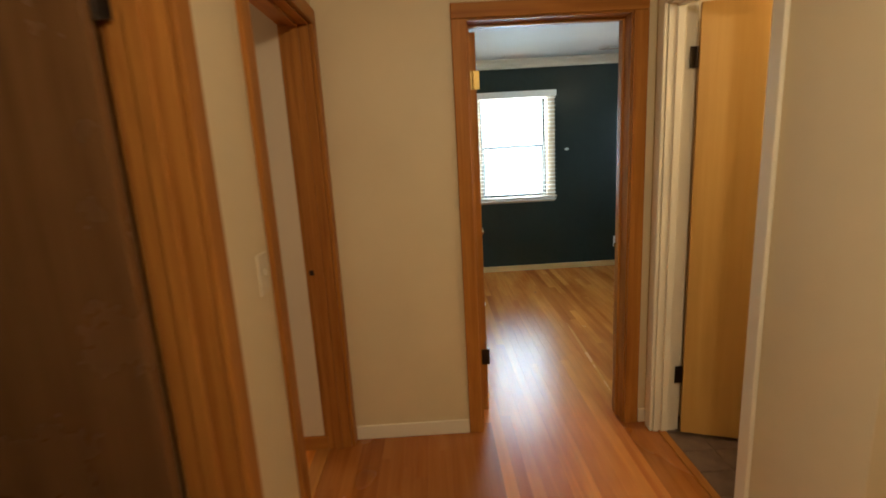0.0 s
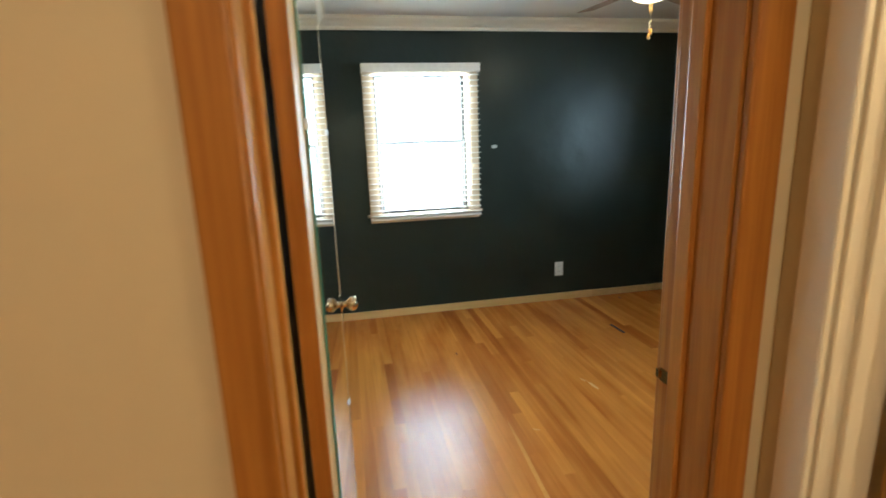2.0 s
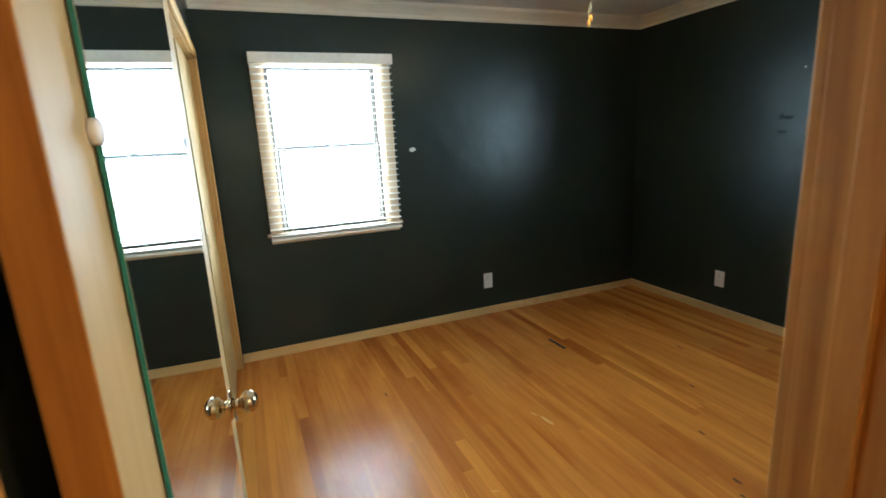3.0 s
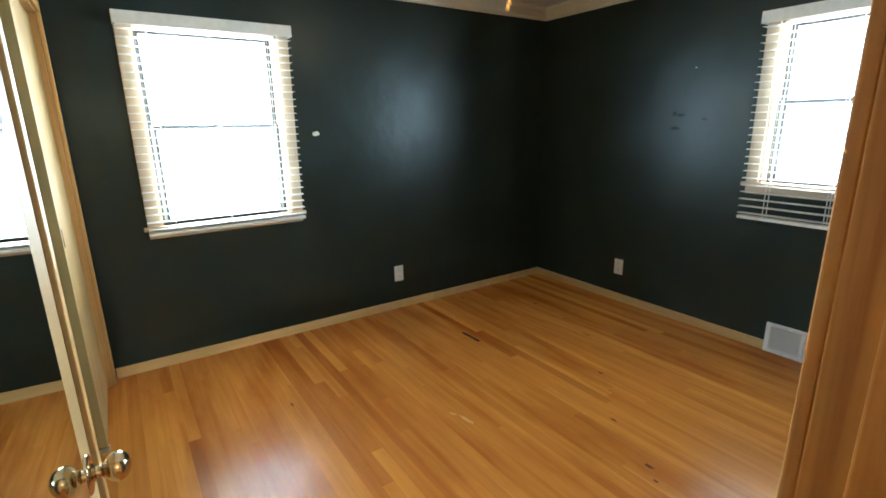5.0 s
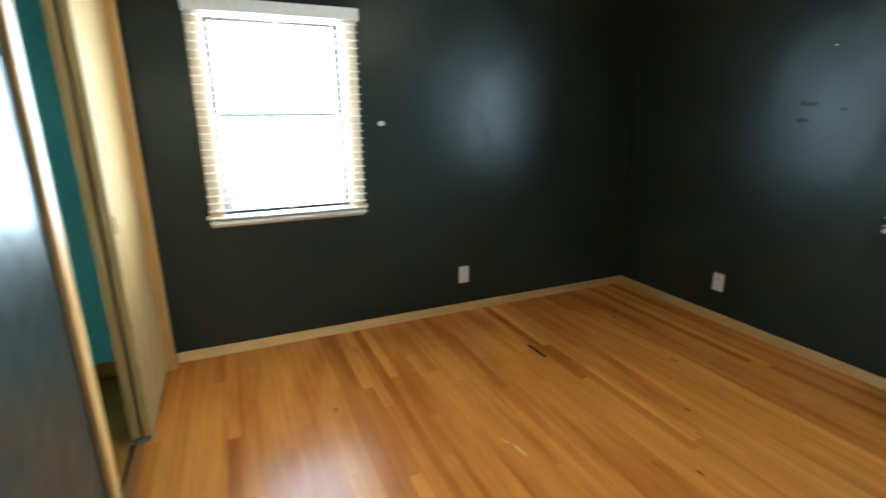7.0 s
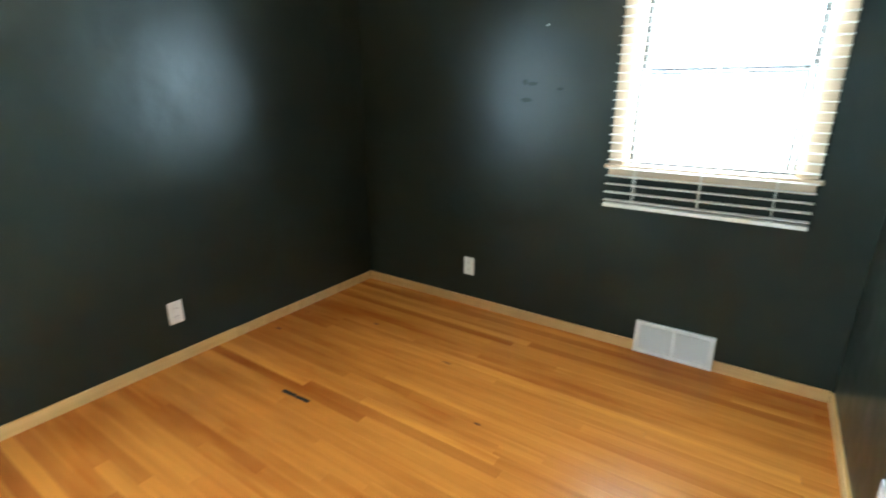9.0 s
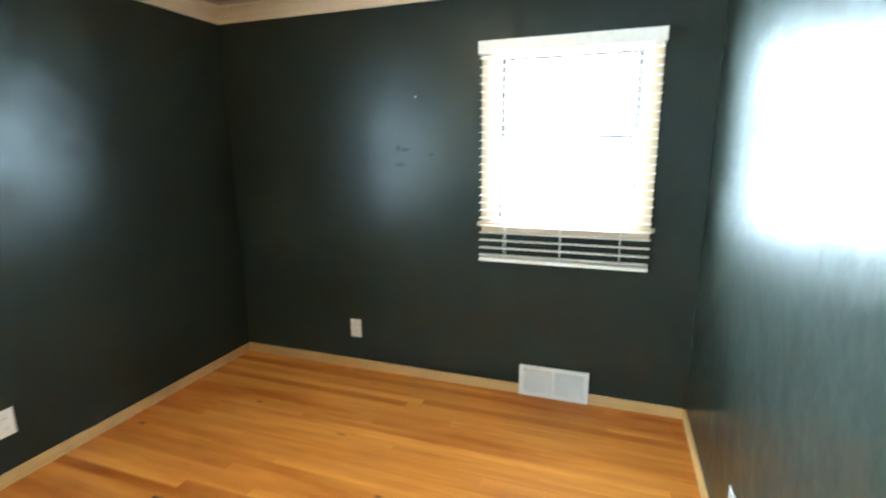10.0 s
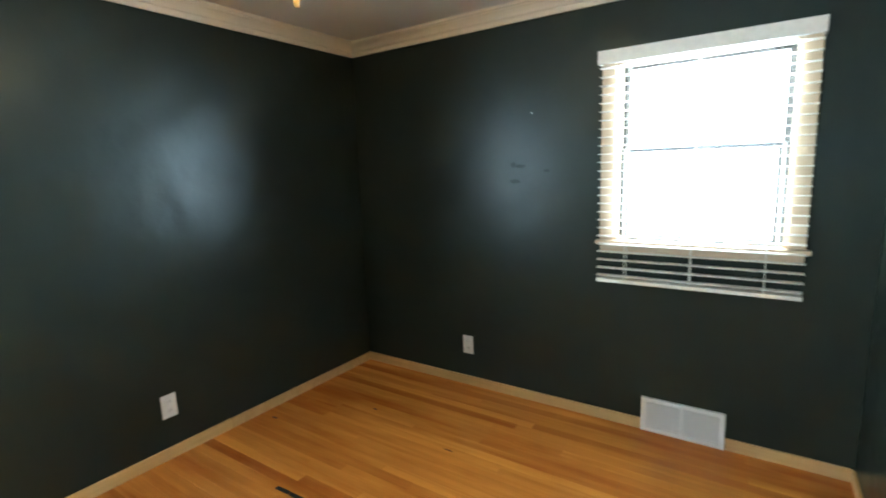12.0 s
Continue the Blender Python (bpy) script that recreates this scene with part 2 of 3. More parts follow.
def lathe(profile, steps=24, axis="z", caps=True):
    """Turn a list of (radius, height) about an axis."""
    bm = bmesh.new()
    rings = []
    for r, h in profile:
        ring = []
        for i in range(steps):
            a = 2 * math.pi * i / steps
            c, s = r * math.cos(a), r * math.sin(a)
            ring.append(bm.verts.new({"z": (c, s, h), "x": (h, c, s), "y": (s, h, c)}[axis]))
        rings.append(ring)
    for a, b in zip(rings, rings[1:]):
        for i in range(steps):
            j = (i + 1) % steps
            bm.faces.new((a[i], a[j], b[j], b[i]))
    if caps:
        bm.faces.new(rings[0][::-1])
        bm.faces.new(rings[-1])
    bmesh.ops.recalc_face_normals(bm, faces=bm.faces[:])
    for f in bm.faces:
        f.smooth = True
    return bm


def mesh_of(name, bm, mat, smooth=False):
    if smooth:
        for f in bm.faces:
            f.smooth = True
    me = bpy.data.meshes.new(name)
    bm.to_mesh(me)
    bm.free()
    me.materials.append(mat)
    return me


def solid(name, bm, mat, label="", category="", group="", kind="", smooth=False):
    return tagged(new(name, mesh_of(name, bm, mat, smooth)), label, category, group, kind)


def part(name, bm, mat, parent, label="", smooth=False):
    ob = new(name, mesh_of(name, bm, mat, smooth))
    ob.parent = parent
    return tagged(ob, label)


def thing(name, m, label, category, group="", kind=""):
    ob = new(name)
    ob.empty_display_size = 0.1
    ob.matrix_world = m
    return tagged(ob, label, category, group, kind)


def structure(name, bm, mat, label, category):
    return solid(name, bm, mat, label, category, "", "structure")


# ---- the room's numbers ----
XL, XR, YN, YS, YD = 1.630, 5.16, 5.20, 2.200, 2.07      # dark room: left, right, far, near wall, near wall by the door
CEIL = 2.40
HX0, HX1, HY = 0.953, 2.511, 1.915                        # hall: left face, right face, end face
DJ0, DJ1, DH = 1.645, 2.393, 2.045                       # room door: jamb faces, head
CY0, CY1, CH = 3.65, 5.095, 2.005                        # closet opening
W1 = (WIN1_X - 0.395, WIN1_X + 0.395, 0.891, 2.011)
W2 = (WIN2_Y - 0.395, WIN2_Y + 0.395, 1.071, 2.011)

# ---- walls of the dark room ----
structure("wall_far", boxes((0.70, W1[0], YN, 5.40, 0, CEIL), (W1[1], XR + 0.2, YN, 5.40, 0, CEIL), (W1[0], W1[1], YN, 5.40, 0, W1[2]), (W1[0], W1[1], YN, 5.40, W1[3], CEIL)),
          M_DARK, "dark green semi-gloss painted bedroom wall with one window", "wall")
structure("wall_right", boxes((XR, XR + 0.2, 1.95, W2[0], 0, CEIL), (XR, XR + 0.2, W2[1], YN, 0, CEIL), (XR, XR + 0.2, W2[0], W2[1], 0, W2[2]), (XR, XR + 0.2, W2[0], W2[1], W2[3], CEIL)),
          M_DARK, "dark green semi-gloss painted bedroom wall above a floor vent", "wall")
structure("wall_near", boxes((3.05, XR, 2.03, YS, 0, CEIL)), M_DARK, "dark green glossy bedroom wall lit by the window", "wall")
structure("wall_door_side", boxes((XL - 0.12, DJ0 - 0.02, 2.005, YD, 0, CEIL), (DJ1 + 0.02, 3.05, 2.005, YD, 0, CEIL), (DJ0 - 0.02, DJ1 + 0.02, 2.005, YD, DH + 0.02, CEIL)),
          M_DARK, "dark green painted wall around the bedroom doorway", "wall")
structure("wall_left", boxes((XL - 0.12, XL, YD, CY0 - 0.015, 0, CEIL), (XL - 0.12, XL, CY1 + 0.015, YN, 0, CEIL), (XL - 0.12, XL, CY0 - 0.015, CY1 + 0.015, CH + 0.015, CEIL)),
          M_DARK, "dark green glossy bedroom wall beside the closet", "wall")
structure("ceiling_bedroom", boxes((XL - 0.12, XR + 0.2, 2.005, 5.40, CEIL, CEIL + 0.1)), M_CEIL, "white flat painted bedroom ceiling", "ceiling")

# ---- closet ----
structure("wall_closet_back", boxes((0.70, 0.82, 3.10, YN, 0, CEIL)), M_TEAL, "teal painted back wall inside the closet", "wall")
structure("wall_closet_side", boxes((0.82, XL - 0.12, 3.10, 3.20, 0, CEIL), (0.82, XL - 0.122, YN - 0.012, YN - 0.002, 0.09, CEIL)), M_TEAL, "teal painted side walls inside the closet", "wall")
structure("ceiling_closet", boxes((0.70, XL - 0.12, 3.10, 5.40, CEIL, CEIL + 0.1)), M_CEIL, "white ceiling inside the closet", "ceiling")
structure("floor_closet", boxes((0.82, XL - 0.12, 3.20, YN, -0.05, 0.0)), M_TRIM_Y, "dark wooden closet floor", "floor")
structure("baseboard_closet", boxes((0.82, XL - 0.124, YN - 0.024, YN - 0.012, 0, 0.09), bevel=0.003), M_TRIM_H, "brown wooden baseboard in the closet", "baseboard")

# ---- hall and neighbouring rooms: walls ----
structure("wall_hall_end", boxes((0.60, DJ0 - 0.02, HY, 2.005, 0, CEIL), (DJ1 + 0.02, 2.628, HY, 2.005, 0, CEIL), (DJ0 - 0.02, DJ1 + 0.02, HY, 2.005, DH + 0.02, CEIL)),
          M_BEIGE, "beige painted wall at the end of the hall", "wall")
LD = (1.060, 1.835, 2.045)      # second room's doorway in the hall's left wall
ND = (-0.19, 0.61, 2.045)       # brown door's doorway
structure("wall_hall_left", boxes((0.833, HX0, LD[1] + 0.02, HY, 0, CEIL), (0.833, HX0, ND[1] + 0.02, LD[0] - 0.02, 0, CEIL), (0.833, HX0, LD[0] - 0.02, LD[1] + 0.02, LD[2] + 0.02, CEIL),
                                  (0.833, HX0, -2.6, ND[0] - 0.02, 0, CEIL), (0.833, HX0, ND[0] - 0.02, ND[1] + 0.02, ND[2] + 0.02, CEIL)),
          M_BEIGE, "beige painted hall wall with two doorways", "wall")
BD = (1.13, 1.808, 2.045)      # bathroom doorway in the hall's right wall
structure("wall_hall_right", boxes((HX1, 2.628, BD[1] + 0.02, HY, 0, CEIL), (HX1, 2.628, 0.645, BD[0] - 0.02, 0, CEIL), (HX1, 2.628, BD[0] - 0.02, BD[1] + 0.02, BD[2] + 0.02, CEIL)),
          M_BEIGE, "beige painted hall wall beside the bathroom door", "wall")
structure("wall_living_side", boxes((2.628, 4.4, 0.645, 0.745, 0, CEIL), (4.3, 4.4, -2.6, 0.645, 0, CEIL), (0.70, 4.4, -2.7, -2.6, 0, CEIL)), M_BEIGE, "beige painted walls behind the hall", "wall")
structure("wall_bathroom", boxes((2.628, 4.4, 1.93, 2.0045, 0, CEIL), (4.3, 4.4, 0.745, 1.93, 0, CEIL)), M_WHITE_WALL, "off-white bathroom walls", "wall")
structure("wall_second_room", boxes((0.60, 0.833, 1.845, HY, 0, CEIL), (0.60, 0.70, HY, 5.40, 0, CEIL), (-2.2, 0.70, 5.40, 5.50, 0, CEIL), (-2.2, -2.1, 2.85 + 1.15, 5.40, 0, CEIL), (-2.2, -2.1, 0.75, 2.80, 0, CEIL),
                                    (-2.2, -2.1, 2.80, 4.0, 0, 0.95), (-2.2, -2.1, 2.80, 4.0, 2.05, CEIL), (-2.1, 0.833, 0.75, 0.85, 0, CEIL)),
          M_WHITE_WALL, "off-white walls of the second bedroom", "wall")
structure("wall_brown_door_room", boxes((-0.6, -0.5, -2.6, 0.75, 0, CEIL), (-0.5, 0.70, -2.7, -2.6, 0, CEIL)), M_BEIGE, "beige walls of the unlit side room", "wall")
structure("ceiling_hall", boxes((-0.6, 4.4, -2.7, 2.005, CEIL, CEIL + 0.1)), M_CEIL, "white hall ceiling", "ceiling")
structure("ceiling_second_room", boxes((-2.2, 0.70, 2.005, 5.5, CEIL, CEIL + 0.1), (-2.2, -0.6, 0.75, 2.005, CEIL, CEIL + 0.1)), M_CEIL, "white ceiling of the second bedroom", "ceiling")


# ---- crown moulding ----
def ring_sweep(points, profile):
    """Sweep a (drop, out) profile round a closed axis-aligned loop; points run counter-clockwise, out goes inwards."""
    bm = bmesh.new()
    n = len(points)
    rows = []
    for i in range(n):
        p, a, b = Vector(points[i]), Vector(points[i - 1]), Vector(points[(i + 1) % n])
        d0, d1 = (p - a).normalized(), (b - p).normalized()
        off = Vector((-d0.y, d0.x)) + Vector((-d1.y, d1.x))
        rows.append([bm.verts.new((p.x + off.x * o, p.y + off.y * o, z)) for z, o in profile])
    for i in range(n):
        a, b = rows[i], rows[(i + 1) % n]
        for k in range(len(profile) - 1):
            bm.faces.new((a[k], b[k], b[k + 1], a[k + 1]))
    bmesh.ops.recalc_face_normals(bm, faces=bm.faces[:])
    return bm


ROOM = [(XL, YD), (3.05, YD), (3.05, YS), (XR, YS), (XR, YN), (XL, YN)]
C = CEIL
CROWN = [(C - 0.092, 0.0), (C - 0.092, 0.012), (C - 0.080, 0.016), (C - 0.066, 0.018), (C - 0.060, 0.026), (C - 0.045, 0.034), (C - 0.030, 0.048), (C - 0.022, 0.060), (C - 0.016, 0.062), (C - 0.016, 0.074), (C, 0.076)]
structure("trim_crown", ring_sweep(ROOM, CROWN), M_CROWN, "cream stepped crown moulding round the ceiling", "crown moulding")


# ---- baseboards ----
def baseboard(name, x0, x1, y0, y1, h, mat, label):
    return structure(name, boxes((x0, x1, y0, y1, 0.0, h), bevel=0.003), mat, label, "baseboard")


BH = 0.064
baseboard("baseboard_far_a", XL + 0.02, 3.935, YN - 0.013, YN, BH, M_BASE_X, "pale wooden baseboard along the dark wall")
baseboard("baseboard_far_b", 3.937, XR - 0.013, YN - 0.012, YN, BH - 0.002, M_BASE_Y, "slightly darker wooden baseboard along the dark wall")
baseboard("baseboard_right_a", XR - 0.013, XR, YS + 0.013, 2.721, BH, M_BASE_Y, "pale wooden baseboard beside the floor vent")
baseboard("baseboard_right_b", XR - 0.013, XR, 3.135, YN, BH, M_BASE_Y, "pale wooden baseboard beside the floor vent")
baseboard("baseboard_near", 3.05, XR - 0.013, YS, YS + 0.013, BH, M_BASE_X, "pale wooden baseboard under the glossy wall")
baseboard("baseboard_left", XL, XL + 0.013, YD + 0.02, CY0 - 0.07, BH, M_BASE_Y, "pale wooden baseboard behind the open door")
baseboard("baseboard_hall_end", HX0 + 0.02, 1.57, HY - 0.013, HY, 0.075, M_CREAM, "cream painted baseboard at the hall's end")
baseboard("baseboard_hall_corner", 2.473, HX1, HY - 0.013, HY, 0.075, M_CREAM, "cream painted baseboard stub by the bathroom door")
baseboard("baseboard_hall_left", HX0, HX0 + 0.013, 0.69, 0.98, 0.075, M_CREAM, "cream painted hall baseboard")
baseboard("baseboard_hall_right", HX1 - 0.013, HX1, 0.645, 1.06, 0.075, M_CREAM, "cream painted hall baseboard")
baseboard("baseboard_second_room_a", 0.60, 0.833, 1.833, 1.845, 0.075, M_TRIM_H, "brown wooden baseboard of the second bedroom")
baseboard("baseboard_second_room_b", -2.1, 0.60, 5.387, 5.40, 0.075, M_TRIM_H, "brown wooden baseboard of the second bedroom")
baseboard("baseboard_second_room_c", 0.587, 0.60, 1.85, 5.387, 0.075, M_TRIM_Y, "brown wooden baseboard of the second bedroom")


# ---- doorways: jambs, stops and casings ----
def doorway(name, m, x0, x1, h, depth, mats, label, stop_at, near=True, far=True, cw=0.068, ct=0.017, sides="lr", trim=0.006):
    """A lined doorway: local x across, y from the near wall face (0) to the far one (depth)."""
    up, level = mats
    d = thing(name, m, label, "door frame", "", "structure")
    t = 0.019
    part("jamb", boxes((x0 - t, x0, 0.001, depth - 0.001, 0, h), bevel=0.002), up, d)
    part("jamb", boxes((x1, x1 + t, 0.001, depth - 0.001, 0, h), bevel=0.002), up, d)
    part("head_jamb", boxes((x0 - t, x1 + t, 0.001, depth - 0.001, h, h + t), bevel=0.002), level, d)
    if stop_at:
        s0, s1 = stop_at
        part("door_stop", boxes((x0, x0 + 0.012, s0, s1, 0, h - 0.012), bevel=0.003), up, d)
        part("door_stop", boxes((x1 - 0.012, x1, s0, s1, 0, h - 0.012), bevel=0.003), up, d)
        part("door_stop", boxes((x0, x1, s0, s1, h - 0.012, h), bevel=0.003), level, d)
    for on, y0, y1 in ((near, -ct, 0.0), (far, depth, depth + ct)):
        if not on:
            continue
        if "l" in sides:
            part("casing", boxes((x0 - trim - cw, x0 - trim, y0, y1, 0, h + trim), bevel=0.005, segments=3), up, d)
        if "r" in sides:
            part("casing", boxes((x1 + trim, x1 + trim + cw, y0, y1, 0, h + trim), bevel=0.005, segments=3), up, d)
        part("head_casing", boxes((x0 - trim - cw, x1 + trim + cw, y0, y1, h + trim + 0.0005, h + trim + cw), bevel=0.005, segments=3), level, d)
    return d


WOODEN, CREAMY = (M_TRIM_V, M_TRIM_H), (M_CREAM, M_CREAM)
door_1 = doorway("door_1", pose(0, HY, 0), DJ0, DJ1, DH, YD - HY, WOODEN, "honey-stained fir door frame of the bedroom", (0.075, 0.112))
part("strike_plate", boxes((DJ1 - 0.0015, DJ1 + 0.001, 0.122, 0.150, 0.925, 0.955), (DJ1 - 0.005, DJ1 + 0.001, 0.148, 0.158, 0.930, 0.950), bevel=0.0006), M_BRASS, door_1, "small worn brass strike plate")
# frames in the hall's side walls: local x runs along the wall
door_2 = doorway("door_2", Matrix(((0, -1, 0, HX0), (1, 0, 0, 0), (0, 0, 1, 0), (0, 0, 0, 1))), LD[0], LD[1], LD[2], 0.12, WOODEN, "honey-stained fir door frame of the second bedroom", (0.045, 0.08))
part("strike_plate", boxes((LD[1] - 0.0015, LD[1] + 0.001, 0.095, 0.117, 0.930, 0.955), bevel=0.0006), M_BRONZE, door_2, "dark metal strike plate")
door_3 = doorway("door_3", Matrix(((0, -1, 0, HX0), (1, 0, 0, 0), (0, 0, 1, 0), (0, 0, 0, 1))), ND[0], ND[1], ND[2], 0.12, WOODEN, "honey-stained fir door frame of the brown door", (0.045, 0.08))
door_4 = doorway("door_4", Matrix(((0, 1, 0, HX1), (1, 0, 0, 0), (0, 0, 1, 0), (0, 0, 0, 1))), BD[0], BD[1], BD[2], 0.115, CREAMY, "cream painted door frame of the bathroom", (0.035, 0.065), cw=0.058)


# ---- hinges ----
def hinge(parent, m, mat, h=0.089):
    bm = boxes((-0.032, -0.004, -0.0012, 0.0012, -h / 2, h / 2), (0.004, 0.032, -0.0012, 0.0012, -h / 2, h / 2))
    for k in range(5):
        a = bmesh.ops.create_cone(bm, cap_ends=True, segments=10, radius1=0.0055, radius2=0.0055, depth=h / 5 - 0.001)["verts"]
        bmesh.ops.translate(bm, vec=(0, 0, -h / 2 + h / 10 + k * h / 5), verts=a)
    for x in (-0.02, 0.02):
        for z in (-0.03, 0.0, 0.03):
            a = bmesh.ops.create_cone(bm, cap_ends=True, segments=8, radius1=0.004, radius2=0.003, depth=0.001)["verts"]
            bmesh.ops.rotate(bm, cent=(0, 0, 0), matrix=Matrix.Rotation(radians(90), 3, "X"), verts=a)
            bmesh.ops.translate(bm, vec=(x + (0.004 if z == 0 else -0.003), -0.0016, z), verts=a)
    ob = part("hinge", bm, mat, parent, "metal butt hinge")
    ob.matrix_local = m
    return ob


def knob_set(parent, x, z, front, back, mat, reach=0.060, back_reach=0.044):
    """Two round knobs with their roses on a leaf whose faces lie at y = front and y = back (front < back)."""
    def turned(name, profile, y, sign, owner, label=""):
        bm = lathe([(a, sign * b) for a, b in profile], 32, "y")
        bmesh.ops.translate(bm, vec=(x, y, z), verts=bm.verts[:])
        return part(name, bm, mat, owner, label, True)

    def one(y, sign, r):
        c, k = r - 0.019, 0.0240
        ball = [(k * math.sin(t), c - 0.019 * math.cos(t)) for t in [math.pi * (0.16 + 0.84 * i / 13) for i in range(14)]]
        ball[-1] = (0.002, c + 0.019)
        knob = turned("door_knob", [(0.0125, ball[0][1] - 0.003)] + ball, y, sign, parent, "polished round metal knob")
        turned("neck", [(0.0095, 0.004), (0.0095, ball[0][1] + 0.001)], y, sign, knob)
        turned("rose", [(0.0325, 0.0), (0.0325, 0.002), (0.0315, 0.0045), (0.028, 0.0062), (0.018, 0.0075), (0.0135, 0.0085), (0.0125, 0.012)], y, sign, knob, "round backplate")
    one(front, -1, reach)
    one(back, 1, back_reach)


# ---- bedroom door, open along the left wall, with a mirror on it ----
LEAF = 0.738
swing = Matrix(((0, -1, 0, 0), (1, 0, 0, 0), (0, 0, 1, 0), (0, 0, 0, 1)))
bed_door = thing("bedroom_door", pose(1.659, 2.100, 0.012) @ pose(0, 0, 0, 0, 0, -1.8) @ swing, "open pale birch bedroom door with a frameless mirror, near the dark wall", "door")
part("leaf", boxes((0.003, LEAF, -0.0365, -0.0015, 0, 2.025), bevel=0.0015), M_PALE, bed_door, "pale varnished birch leaf")
part("edge_band", boxes((0.0015, 0.003, -0.036, -0.002, 0.001, 2.024)), M_TRIM_V, bed_door, "orange-brown edge of the leaf")
knob_set(bed_door, LEAF - 0.070, 0.922, -0.0365, -0.0015, M_NICKEL)
mir = part("mirror", boxes((0.100, LEAF - 0.122, -0.0425, -0.0385, 0.16, 1.955)), M_MIRROR_EDGE, bed_door, "frameless mirror pane with a green glass edge")
part("mirror_face", boxes((0.1005, LEAF - 0.1225, -0.0429, -0.0425, 0.1605, 1.9545)), M_MIRROR, mir, "silvered mirror face")
for cx in (0.100, LEAF - 0.122):
    for cz in (0.60, 1.468):
        part("mirror_clip", lathe([(0.011, 0.0), (0.011, 0.007), (0.006, 0.010)], 12, "y"), M_WHITE, bed_door, "small clear plastic mirror clip").matrix_local = Matrix.Translation((cx, -0.0365, cz)) @ Matrix.Diagonal((1, -1, 1, 1))
for cz in (1.80, 0.325):
    hinge(bed_door, pose(0.0, -0.019, cz, 0, 0, 90), M_HINGE if cz > 1 else M_BRONZE)

# ---- bathroom door, half open into the bathroom ----
bath_door = thing("bathroom_door", pose(2.638, 1.797, 0.02, 0, 0, -20), "half-open honey birch flush door of the bathroom", "door")
part("leaf", boxes((0.004, 0.66, -0.0345, 0.0, 0, 2.015), bevel=0.0015), M_BIRCH, bath_door, "honey varnished birch leaf")
knob_set(bath_door, 0.60, 0.945, -0.0345, 0.0, M_BRASS)
for cz in (1.80, 0.30):
    hinge(bath_door, pose(-0.002, -0.006, cz, 0, 0, 20), M_BRONZE)

# ---- brown side-room door, wide open ----
brown_door = thing("side_room_door", pose(0.824, 0.606, 0.012, 0, 0, 180), "open brown flush door of the side room", "door")
part("leaf", boxes((0.006, 0.78, 0.004, 0.039, 0, 2.02), bevel=0.0015), M_BIRCH_SHADED, brown_door, "brown varnished leaf, coloured darker for the unlit room")
knob_set(brown_door, 0.72, 0.95, 0.004, 0.039, M_BRASS)
for cz in (1.80, 0.30):
    hinge(brown_door, pose(0.0, 0.008, cz), M_BRONZE)

# ---- closet ----
closet = doorway("door_5", Matrix(((0, -1, 0, XL), (1, 0, 0, 0), (0, 0, 1, 0), (0, 0, 0, 1))), CY0, CY1, CH, 0.12, (M_CLOSET_V, M_CLOSET_H), "pale varnished fir closet frame", None, far=False, cw=0.062, ct=0.018)
for k, x in enumerate((XL - 0.062, XL - 0.112)):
    sl = thing("closet_door", pose(x, 4.425 - 0.006 * k, 0.018), "pale birch sliding closet door pushed to the far end", "sliding door", "closet sliding doors")
    part("panel", boxes((0, 0.035, 0, 0.668, 0, 1.972), bevel=0.0015), M_PALE, sl, "pale varnished birch panel")
    if k == 0:
        part("finger_pull", boxes((0.0345, 0.0365, 0.028, 0.052, 0.955, 1.035), bevel=0.0012), M_NICKEL, sl, "recessed metal finger pull")
solid("door_guide", boxes((XL - 0.118, XL - 0.02, 4.405, 4.435, 0.0, 0.006), (XL - 0.026, XL - 0.02, 4.408, 4.432, 0.006, 0.026), (XL - 0.075, XL - 0.066, 4.408, 4.432, 0.006, 0.017), bevel=0.001), M_GREY_METAL,
      "grey floor guide under the sliding closet doors", "door guide")


